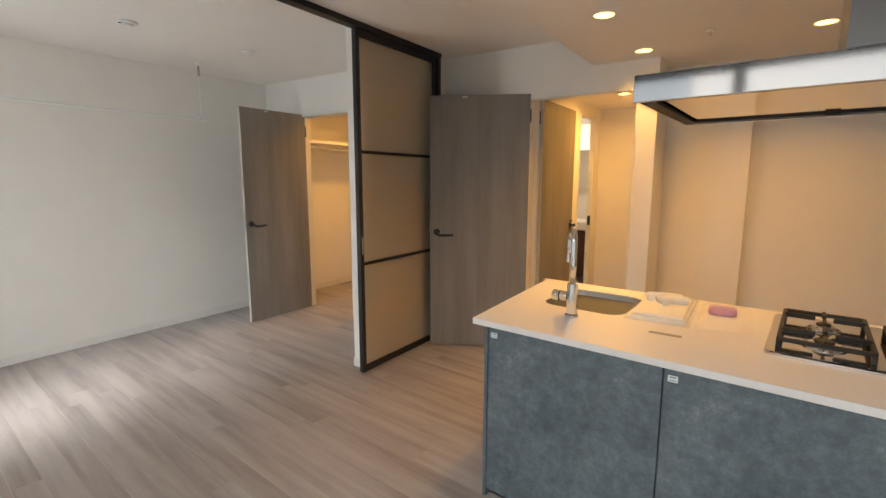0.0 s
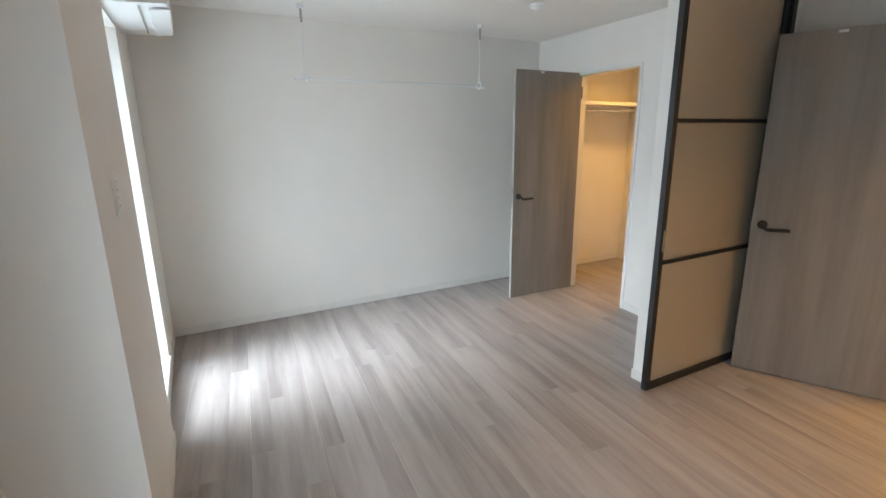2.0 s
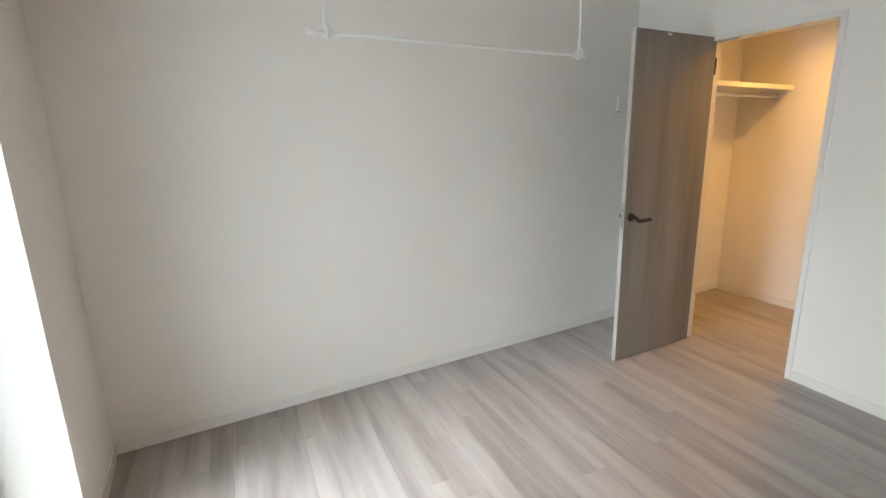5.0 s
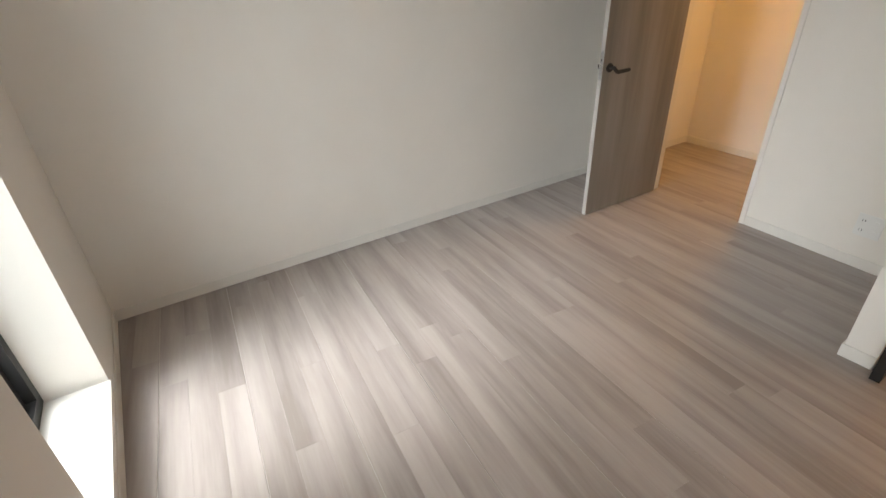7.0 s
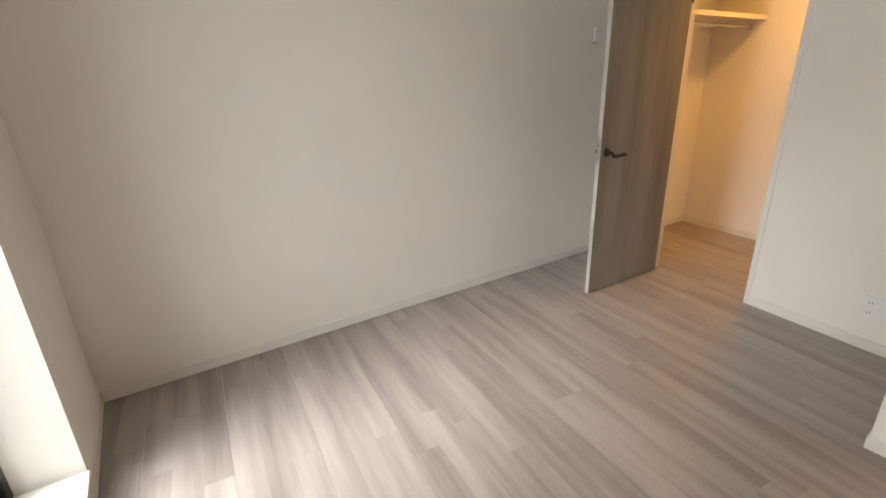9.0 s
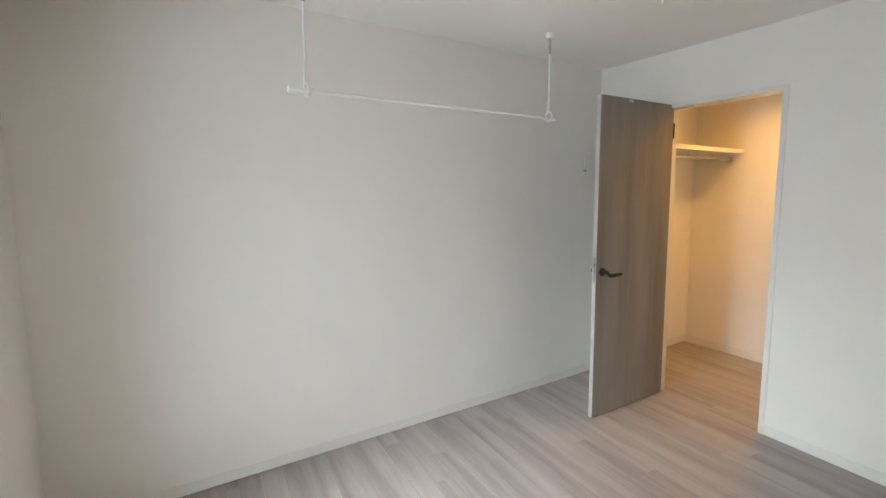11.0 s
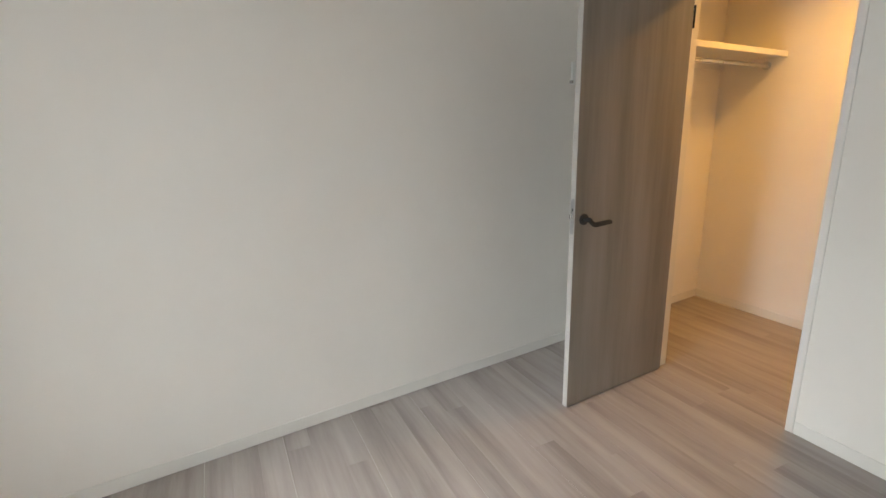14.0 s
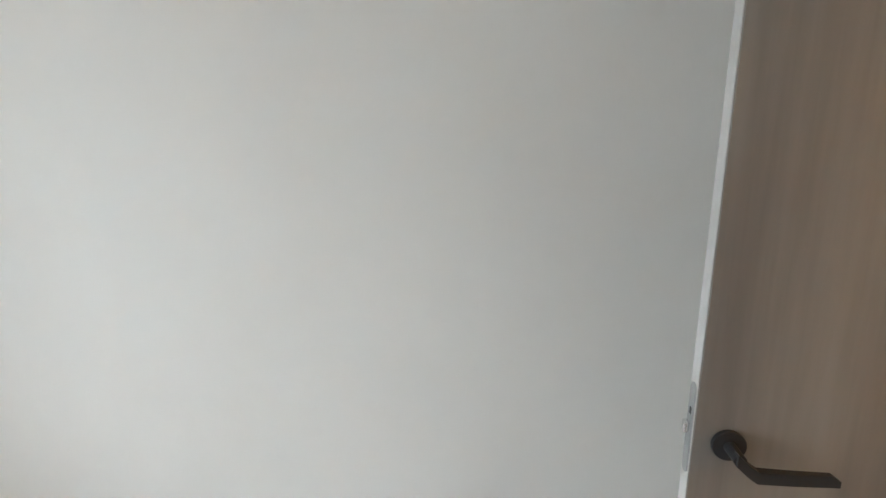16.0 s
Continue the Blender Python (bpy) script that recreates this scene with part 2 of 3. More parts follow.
# ---- the shell ----
TOP = 2.353       # main ceiling
SOFFIT = 2.15    # lowered kitchen ceiling
SHELL = 2.60
CW = 3.435         # closet wall face
LW = 3.59         # living back wall face
EAST = 6.2

# long bedroom wall with the closet's side behind it
structure("wall_west", block(-0.12, 0, -0.26, 4.92, 0, SHELL), WALLPAPER, "long plain white wallpapered bedroom wall", "wall")

# window wall of the bedroom, with its opening
WX0, WX1, WZ0, WZ1 = 0.63, 1.445, 0.128, 2.068
ws = block(0, WX0, -0.26, 0, 0, SHELL)
block(WX0, WX1, -0.26, 0, 0, WZ0 - 0.018, bm=ws)
block(WX0, WX1, -0.26, 0, WZ1, SHELL, bm=ws)
block(WX1, 2.32, -0.26, 0.035, 0, SHELL, bm=ws)
structure("wall_south", ws, WALLPAPER, "white window wall with a deep reveal and pier", "wall")

# closet wall, with its doorway; the stretch beyond it runs slightly askew
SKEW = -5.5       # the plan's lean against the long bedroom wall, in degrees
DX0, DX1, DZ = 0.530, 1.250, 2.010
SKEW_WALL = pose(DX1, CW, 0, 0, 0, SKEW)
wc = block(0, DX0, CW, CW + 0.10, 0, SHELL)
east = block(0, 0.868, 0, 0.10, 0, SHELL)
bmesh.ops.transform(east, matrix=SKEW_WALL, verts=east.verts)
join(wc, east)
block(DX0, DX1, CW, CW + 0.10, DZ, SHELL, bm=wc)
structure("wall_closet", wc, WALLPAPER, "white bedroom wall around the closet doorway", "wall")

# stub wall behind the stacked sliding door
structure("wall_stub", block(2.112, 2.222, 2.545, LW + 0.1, 0, SHELL), WALLPAPER, "short white stub wall beside the sliding door", "wall")

# closet shell
# its back wall runs askew like the far stretch of the closet wall
CLOSET_BACK = pose(0, 4.77, 0, 0, 0, SKEW)
structure("wall_closet_back", block(-0.03, 1.95, 0, 0.10, 0, SHELL), WALLPAPER, "white back wall of the walk-in closet", "wall").matrix_world = CLOSET_BACK
structure("wall_closet_side", block(1.80, 1.90, CW + 0.10, 4.63, 0, SHELL), WALLPAPER, "white side wall of the walk-in closet", "wall")
structure("wall_closet_return", block(1.90, 2.112, CW + 0.10, CW + 0.2, 0, SHELL), WALLPAPER, "plain white wall between closet and living room", "wall")

# living back wall with the hall doorway, kitchen niche and recess
HX0, HX1, HZ = 2.978, 3.762, 1.963
wl = block(2.222, HX0, LW, LW + 0.10, 0, SHELL)
block(HX1, 3.885, LW, 4.10, 0, SHELL, bm=wl)
block(HX0, HX1, LW, LW + 0.06, HZ, SHELL, bm=wl)
block(3.885, 4.415, 4.0, 4.10, 0, SHELL, bm=wl)
block(4.415, EAST, 4.10, 4.20, 0, SHELL, bm=wl)
structure("wall_north", wl, WALLPAPER, "white kitchen back wall stepping around a niche", "wall")
structure("wall_east", block(EAST, EAST + 0.12, -0.5, 4.20, 0, SHELL), WALLPAPER, "plain white side wall of the kitchen", "wall")

# living window wall
LX0, LX1, LZ0, LZ1 = 2.75, 5.45, 0.10, 2.07
wv = block(2.32, LX0, -0.46, -0.30, 0, SHELL)
block(LX1, EAST, -0.46, -0.30, 0, SHELL, bm=wv)
block(LX0, LX1, -0.46, -0.30, 0, LZ0, bm=wv)
block(LX0, LX1, -0.46, -0.30, LZ1, SHELL, bm=wv)
block(2.20, 2.32, -0.46, -0.26, 0, SHELL, bm=wv)
structure("wall_living_south", wv, WALLPAPER, "white wall around the living room window", "wall")

# hall and washroom shell
hs = block(2.98, 3.02, LW + 0.10, 4.70, 0, SHELL)
block(2.98, 3.02, 5.20, 5.40, 0, SHELL, bm=hs)
block(2.98, 3.02, 4.70, 5.20, 2.0, SHELL, bm=hs)
structure("wall_hall_west", hs, WALLPAPER, "white hallway wall with a washroom doorway", "wall")
structure("wall_hall_east", block(3.785, 3.885, 4.10, 5.40, 0, SHELL), WALLPAPER, "white hallway wall under warm light", "wall")
structure("wall_hall_end", block(2.92, 3.885, 5.40, 5.50, 0, SHELL), WALLPAPER, "white end wall of the hallway", "wall")
structure("wall_washroom_north", block(1.50, 2.92, 6.75, 6.85, 0, SHELL), WALLPAPER, "white washroom wall seen through a doorway", "wall")
structure("wall_washroom_west", block(1.40, 1.50, 4.6, 6.85, 0, SHELL), WALLPAPER, "white washroom side wall", "wall")
structure("wall_washroom_south", block(1.50, 2.92, 4.50, 4.60, 0, SHELL), WALLPAPER, "white washroom wall beside the doorway", "wall")
structure("wall_washroom_east", block(2.92, 3.02, 5.50, 6.85, 0, SHELL), WALLPAPER, "white washroom wall beyond the hallway", "wall")

# ceilings
structure("ceiling", block(-0.12, 3.45, -0.46, LW, TOP, TOP + 0.1), CEILPAPER, "flat white papered ceiling", "ceiling")
structure("ceiling_east", block(3.45, EAST, -0.46, 0.9, TOP, TOP + 0.1), CEILPAPER, "flat white papered living ceiling", "ceiling")
structure("ceiling_kitchen", block(3.45, EAST, 0.9, 4.20, SOFFIT, TOP + 0.1), CEILPAPER, "lowered white kitchen ceiling with downlights", "ceiling")
structure("ceiling_closet", block(0, 1.80, CW + 0.10, 4.80, 2.30, 2.40), CEILPAPER, "white closet ceiling", "ceiling")
structure("ceiling_hall", block(2.97, 3.80, LW + 0.08, 6.85, 2.10, 2.22), CEILPAPER, "white hallway ceiling", "ceiling")
structure("ceiling_washroom", block(1.40, 2.97, 4.60, 6.85, 2.20, 2.30), CEILPAPER, "white washroom ceiling", "ceiling")
# unseen wall, added to keep each window's sky lamp out of the other
structure("wall_light_divider", block(2.50, 2.65, -5.4, -0.46, -3.0, 6.0), GROUND, "unseen plain grey wall added outside to keep the two windows' light apart", "wall")
structure("ground", block(-60, 60, -120, -1.2, -3.2, -3.0), GROUND, "grey open ground outside below the windows", "ground")


# ---- trim ----
def baseboard(name, x0, x1, y0, y1):
    return structure(name, block(x0, x1, y0, y1, 0, 0.06, 0.002, 1), PAINT, "low off-white baseboard", "baseboard")


baseboard("baseboard_west", 0, 0.007, 0.007, CW)
baseboard("baseboard_south", 0.007, WX1, 0.0, 0.007)
baseboard("baseboard_pier", WX1 - 0.007, 2.32, 0.035, 0.042)
baseboard("baseboard_closet_wall", 0.004, 0.862, -0.007, 0).matrix_world = SKEW_WALL
baseboard("baseboard_closet_wall_west", 0.007, DX0 - 0.03, CW - 0.007, CW)
baseboard("baseboard_stub", 2.105, 2.112, 2.545, CW - 0.007)
baseboard("baseboard_stub_end", 2.105, 2.222, 2.538, 2.545)
baseboard("baseboard_closet_back", 0, 1.80, -0.007, 0).matrix_world = CLOSET_BACK
baseboard("baseboard_closet_west", 0, 0.007, CW + 0.10, 4.763)
baseboard("baseboard_north", 3.745, 3.885, LW - 0.007, LW)
baseboard("baseboard_niche", 3.885, 4.405, 3.993, 4.0)


def casing(name, x0, x1, y0, y1, z, w=0.028, label="slim off-white door frame"):
    """A slim frame lining a doorway in a wall from y0 to y1."""
    ob = thing(name, (x0 + x1) / 2, y0, 0, label, "door frame", kind="structure")
    h = (x1 - x0) / 2
    part("jamb", block(-h - 0.002, -h + w, -0.008, y1 - y0 + 0.008, 0, z, 0.0015, 1), PAINT, ob)
    part("jamb", block(h - w, h + 0.002, -0.008, y1 - y0 + 0.008, 0, z, 0.0015, 1), PAINT, ob)
    part("head", block(-h - 0.002, h + 0.002, -0.008, y1 - y0 + 0.008, z - 0.0005, z + w, 0.0015, 1), PAINT, ob)
    return ob


closet_frame = casing("door_frame_closet", DX0, DX1, CW, CW + 0.10, DZ - 0.026)
part("strike_plate", block(DX1 - 0.3675 - 0.5 - 0.031, DX1 - 0.3675 - 0.5 - 0.028, 0.03, 0.055, 0.90, 1.02), STEEL, closet_frame)
part("stop_catch", block(-0.29, -0.17, 0.004, 0.022, DZ - 0.036, DZ - 0.026, 0.002, 1), STEEL, closet_frame, "small metal door-stop plate")
casing("door_frame_hall", HX0, HX1, LW, LW + 0.06, HZ - 0.008, w=0.010)


# ---- hinged doors ----
def lever(parent, x, z, side):
    """Black lever handle on a round rose, on the face y = 0 (side -1) or behind it; the lever points along +x."""
    y0 = 0.0 if side < 0 else 0.030
    rose = part("rose", cyl(0.0255, 0.009, pose(x, y0 + side * 0.0045, z, 90), 32, bevel=0.0015), SOOT, parent, "round black handle rose")
    neck = cyl(0.0095, 0.039, pose(x, y0 + side * 0.0255, z, 90), 16)
    y1 = y0 + side * 0.043
    lo = []
    for px, dz, w, t in ((x - 0.006, 0.003, 0.010, 0.007), (x + 0.014, -0.015, 0.010, 0.007), (x + 0.026, -0.023, 0.0098, 0.0065), (x + 0.077, -0.0220, 0.0097, 0.0055), (x + 0.126, -0.0195, 0.0095, 0.0045), (x + 0.138, -0.0235, 0.0052, 0.004)):
        lo.append([(px, y1 - t, z + dz - w), (px, y1 + t, z + dz - w), (px, y1 + t, z + dz + w), (px, y1 - t, z + dz + w)])
    loft(lo, True, True, bm=neck)
    part("lever", neck, SOOT, parent, "angled black lever handle")
    return rose


def hinged_door(name, x, y, rz, width, height, label, group="", hinges=(0.22, 1.838)):
    """A flush leaf hinged at its origin; it runs along -x, its seen face is y = 0, its thickness goes to +y."""
    ob = thing(name, x, y, 0.0, label, "door", group, "structure", rz)
    part("leaf", block(-width, 0, 0, 0.030, 0.008, height, 0.0012, 1), DOORWOOD, ob)
    part("edge_band", block(-width - 0.0012, -width + 0.0002, 0.0015, 0.0285, 0.009, height - 0.001), EDGE, ob, "pale edge band")
    part("edge_band", block(-0.0002, 0.0012, 0.0015, 0.0285, 0.009, height - 0.001), EDGE, ob, "pale edge band")
    plate_bm = block(-width - 0.0030, -width - 0.0010, 0.0040, 0.0240, 0.890, 1.030)
    for z in (0.890, 1.030):
        cyl(0.010, 0.0016, pose(-width - 0.0020, 0.0140, z, 0, 90), 20, bm=plate_bm)
    face = part("lock_faceplate", plate_bm, SATIN, ob, "satin metal lock faceplate with rounded ends")
    part("slot", block(-width - 0.0034, -width - 0.0028, 0.0105, 0.0175, 0.985, 0.997), SOOT, face, "dark slot")
    bolt = block(-width - 0.0130, -width - 0.0028, 0.0075, 0.0205, 0.952, 0.974, 0.0045, 3)
    part("latch_bolt", bolt, CHROME, face, "bright latch bolt")
    lever(ob, -width + 0.052, 0.945, -1)
    lever(ob, -width + 0.052, 0.945, 1)
    part("thumb_turn", cyl(0.006, 0.022, pose(-width + 0.052, 0.041, 0.985, 90), 12), SOOT, ob)
    for z in hinges:
        k = part("hinge", cyl(0.0045, 0.10, pose(0.0045, -0.002, z), 12), SOOT, ob, "black barrel hinge")
        part("hinge_leaf", block(0.0013, 0.009, -0.0015, 0.001, z - 0.05, z + 0.05), SOOT, k)
    part("stop_magnet", block(-width + 0.25, -width + 0.29, -0.006, 0.0, height - 0.022, height - 0.008, 0.001, 1), STEEL, ob, "small metal catch at the top edge")
    return ob


hinged_door("door_1", 0.580, 3.458, 89.05, 0.720, 2.006, "greige wood-grain closet door standing wide open", hinges=(1.838,))

hinged_door("door_2", 3.005, 3.560, 27.2, 0.765, 1.998, "greige wood-grain hall door opened into the living room")
hinged_door("door_3", 3.024, 3.715, 270, 0.755, 1.975, "greige wood-grain hallway door, shut")


# ---- windows ----
def window(name, x0, x1, z0, z1, y, sashes, label, bar=0.045):
    """A black aluminium sliding window in the plane y, with a frame, sashes and panes."""
    ob = thing(name, (x0 + x1) / 2, y, z0, label, "window", kind="structure")
    h, top = (x1 - x0) / 2, z1 - z0
    fr = block(-h, h, -0.06, 0, 0, bar)
    block(-h, h, -0.06, 0, top - bar, top, bm=fr)
    block(-h, -h + bar, -0.06, 0, bar, top - bar, bm=fr)
    block(h - bar, h, -0.06, 0, bar, top - bar, bm=fr)
    part("window_frame", fr, BLACK, ob, "black aluminium frame")
    step = (2 * h - 2 * bar) / sashes
    for k in range(sashes):
        a, b = -h + bar + k * step, -h + bar + (k + 1) * step
        yy = -0.022 if k % 2 else -0.042
        s = 0.034
        sash = block(a, b, yy - 0.008, yy + 0.008, bar, bar + s)
        block(a, b, yy - 0.008, yy + 0.008, top - bar - s, top - bar, bm=sash)
        block(a, a + s, yy - 0.008, yy + 0.008, bar + s, top - bar - s, bm=sash)
        block(b - s, b, yy - 0.008, yy + 0.008, bar + s, top - bar - s, bm=sash)
        so = part("sash", sash, BLACK, ob)
        pane = part("pane", block(a + s, b - s, yy - 0.003, yy + 0.003, bar + s, top - bar - s), CLEAR, so, "clear glass pane")
        pane.visible_shadow = False
    return ob


w1 = window("window_1", WX0 + 0.004, WX1 - 0.004, WZ0, WZ1 - 0.002, -0.20, 1, "tall black-framed window with a low sill")
part("window_sill", block(-0.391, 0.391, 0.0, 0.212, -0.018, 0.0, 0.002, 1), PAINT, w1, "white sill board")
window("window_2", LX0 + 0.003, LX1 - 0.003, LZ0 + 0.002, LZ1 - 0.002, -0.36, 2, "wide black-framed living room window")

# ---- sliding partition door ----
SX = 2.268   # face towards the living room
slider = thing("sliding_door", SX, 2.47, 0.0, "black-framed sliding door with three frosted amber panes, pushed open", "sliding door", kind="structure")
Y1, Z1 = 0.90, 2.315
for y0, y1, z0, z1, nm in ((0, 0.036, 0.006, Z1, "stile"), (Y1 - 0.036, Y1, 0.006, Z1, "stile"), (0.036, Y1 - 0.036, 0.006, 0.05, "rail"), (0.036, Y1 - 0.036, Z1 - 0.045, Z1, "rail"), (0.036, Y1 - 0.036, 0.772, 0.792, "rail"), (0.036, Y1 - 0.036, 1.532, 1.552, "rail")):
    part(nm, block(-0.034, 0, y0, y1, z0, z1, 0.0015, 1), BLACK, slider)
for z0, z1 in ((0.05, 0.772), (0.792, 1.532), (1.552, Z1 - 0.045)):
    part("pane", block(-0.020, -0.015, 0.036, Y1 - 0.036, z0, z1), FROST, slider, "frosted translucent amber pane")
pull = part("pull", block(-0.001, 0.004, 0.010, 0.028, 0.84, 0.98, 0.001, 1), SOOT, slider, "black recessed pull")
part("pull_recess", block(0.0035, 0.0045, 0.013, 0.025, 0.85, 0.97), STEEL, pull)
track = structure("sliding_door_track", block(2.226, 2.290, 0.012, 3.42, TOP - 0.036, TOP - 0.001, 0.001, 1), BLACK, "black aluminium sliding door track on the ceiling", "door track")
structure("door_post", block(2.226, 2.284, 3.38, 3.42, 0.0, TOP - 0.037, 0.001, 1), BLACK, "black aluminium end post of the sliding door", "door post")

# ---- bedroom things ----


def ring(cx, cy, cz, r, t, axis="y", n=24):
    if axis == "y":
        return tube([(cx + r * math.cos(2 * math.pi * k / n), cy, cz + r * math.sin(2 * math.pi * k / n)) for k in range(n)], t, 8, closed=True)
    return tube([(cx + r * math.cos(2 * math.pi * k / n), cy + r * math.sin(2 * math.pi * k / n), cz) for k in range(n)], t, 8, closed=True)


RX, RZ = 0.390, 1.874
for y in (1.054, 2.492):
    h = TOP - RZ
    hang = thing("laundry_hanger_pole", RX, y, RZ, "slim white ceiling pole for a laundry bar, with a ring end", "laundry pole", "laundry poles")
    part("rod", cyl(0.0055, h - 0.155, pose(0, 0, 0.04 + (h - 0.155) / 2), 12), PVC, hang)
    part("collar", cyl(0.0075, 0.085, pose(0, 0, h - 0.0725), 12), GREYCARD, hang, "grey metal upper sleeve")
    part("ceiling_mount", cyl(0.022, 0.03, pose(0, 0, h - 0.015), 24, r2=0.026, bevel=0.003), PVC, hang)
    part("ring", ring(0, 0, 0.008, 0.026, 0.0065), PVC, hang)
    neck = loft([[(0.010 * c, 0.008 * s, 0.030) for c, s in ((1, 1), (-1, 1), (-1, -1), (1, -1))], [(0.006 * c, 0.006 * s, 0.085) for c, s in ((1, 1), (-1, 1), (-1, -1), (1, -1))]], True, True)
    part("neck", neck, PVC, hang)
bar = thing("laundry_bar", RX, 1.757, RZ, "long thin white laundry drying bar hung below the ceiling", "laundry bar")
part("bar", cyl(0.0085, 1.54, pose(0, 0, 0, 90), 16, bm=None), PVC, bar)
for y in (-0.765, 0.765):
    part("end_cap", cyl(0.015, 0.035, pose(0, y, 0, 90), 16, bevel=0.004), PVC, bar)
for y in (-0.680, 0.712):
    part("stop_collar", cyl(0.016, 0.016, pose(0, y, 0, 90), 16, bevel=0.003), PVC, bar)

rose1 = thing("ceiling_rosette", 1.045, 1.68, TOP, "round white ceiling lamp socket", "ceiling socket")
part("plate", cyl(0.055, 0.016, pose(0, 0, -0.008), 40, bevel=0.005), PVC, rose1)
part("socket", cyl(0.034, 0.018, pose(0, 0, -0.022), 32, bevel=0.004), PVC, rose1)
part("slot", block(-0.006, 0.006, -0.052, -0.040, -0.019, -0.0155), SOOT, rose1, "dark socket slot")
det = thing("smoke_detector", 1.07, 2.52, TOP, "small round white smoke detector on the ceiling", "smoke detector")
part("base", cyl(0.048, 0.014, pose(0, 0, -0.007), 40, bevel=0.003), PVC, det)
part("sensor", cyl(0.028, 0.020, pose(0, 0, -0.022), 32, r2=0.034, bevel=0.003), PVC, det)
part("pull_tab", block(-0.004, 0.004, -0.002, 0.002, -0.052, -0.030), PVC, det)

ac = thing("air_conditioner", 0.76, 0.0, 2.085, "white wall-mounted air conditioner above the window", "air conditioner")
body = []
for y, z in ((0.0, 0.262), (0.24, 0.262), (0.276, 0.235), (0.280, 0.10), (0.276, 0.030), (0.262, 0.008), (0.05, 0.0), (0.0, 0.0)):
    body.append((y, z))
part("casing", loft([[(x, y, z) for y, z in body] for x in (-0.40, 0.40)], True, True), PVC, ac)
part("louvre", loft([[(x, 0.270, 0.004), (x, 0.272, -0.002), (x, 0.185, -0.012), (x, 0.183, -0.004)] for x in (-0.33, 0.33)], True, True), PVC, ac)
part("outlet_slot", block(-0.34, 0.34, 0.140, 0.149, -0.0005, 0.012), GREYCARD, ac, "dark air outlet")
part("end_seam", block(0.398, 0.402, 0.03, 0.22, 0.09, 0.094), GREYCARD, ac)

sp = thing("wall_switch_panel", 1.975, 0.035, 1.30, "white wall switch plate with four small dark marks", "light switch")
part("plate", block(-0.036, 0.036, 0, 0.008, -0.072, 0.072, 0.003, 2), PVC, sp)
for k in range(4):
    rk = part("rocker", block(-0.022, 0.022, 0.0075, 0.0115, -0.054 + k * 0.027 + 0.001, -0.054 + k * 0.027 + 0.026, 0.002, 1), PVC, sp)
    part("mark", block(-0.004, 0.004, 0.0114, 0.0120, -0.054 + k * 0.027 + 0.011, -0.054 + k * 0.027 + 0.015), SOOT, rk, "small dark mark")

out = thing("wall_outlet", 0, 0, 0, "wide white wall plate with two sockets and two round jacks", "wall socket")
out.matrix_world = SKEW_WALL @ pose(0.605, 0, 0.235)
part("plate", block(-0.058, 0.058, -0.007, 0, -0.06, 0.06, 0.003, 2), PVC, out)
for dz in (0.027, -0.027):
    part("socket", block(-0.046, -0.010, -0.0085, -0.0065, dz - 0.019, dz + 0.019, 0.001, 1), PVC, out)
    for k in (-1, 1):
        part("slot", block(-0.028 + k * 0.006 - 0.0012, -0.028 + k * 0.006 + 0.0012, -0.0092, -0.0080, dz - 0.006, dz + 0.006), SOOT, out)
    part("jack", cyl(0.011, 0.004, pose(0.028, -0.0085, dz, 90), 20, bevel=0.001), PVC, out, "round white antenna jack")

plate = thing("wall_switch", 0.0, 3.30, 1.643, "slim white wall plate with a small grey plug", "wall plate")
part("plate", block(0, 0.012, -0.035, 0.035, -0.06, 0.06, 0.003, 2), PVC, plate)
part("plug", block(0.002, 0.020, -0.046, -0.030, -0.055, -0.038, 0.003, 2), GREYCARD, plate)

# ---- closet ----
shelf = thing("closet_shelf", 0.0, 4.095, 1.780, "white closet shelf board with a rounded front edge", "shelf")
part("board", block(0.0, 0.422, -0.559, 0.680, -0.024, 0.0), PAINT, shelf)
part("front_edge", block(0.422, 0.442, -0.559, 0.640, -0.032, 0.002, 0.003, 2), PAINT, shelf, "cream front lipping")
part("cleat", block(0.0, 0.02, -0.556, 0.672, -0.065, -0.0245), PAINT, shelf)
hr = thing("closet_rail", 0.322, 4.137, 1.708, "brushed metal hanging rail with round end flanges", "clothes rail")
part("rail", cyl(0.0125, 1.200, pose(0, 0, 0, 90), 20), STEEL, hr)
for s in (-1, 1):
    part("flange", cyl(0.026, 0.016, pose(0, s * 0.593, 0, 90), 28, bevel=0.003), STEEL, hr)
cl = thing("closet_lamp", 1.00, 4.15, 2.30, "round warm lamp in the closet ceiling", "downlight")
part("trim_ring", ring(0, 0, -0.003, 0.108, 0.006, "z", 32), PVC, cl)
part("lens", cyl(0.102, 0.004, pose(0, 0, -0.002), 32), LAMPGLOW, cl, "glowing warm lens")


def down_lamp(x, y, z, power, spread=165, size=0.09):
    ob, data = lamp("downlight_lamp", "AREA", look((x, y, z - 0.012), (x, y, 0)), power, WARM)
    data.shape, data.size, data.spread = "DISK", size, radians(spread)


down_lamp(1.00, 4.15, 2.30, 12.7, 150, 0.20)

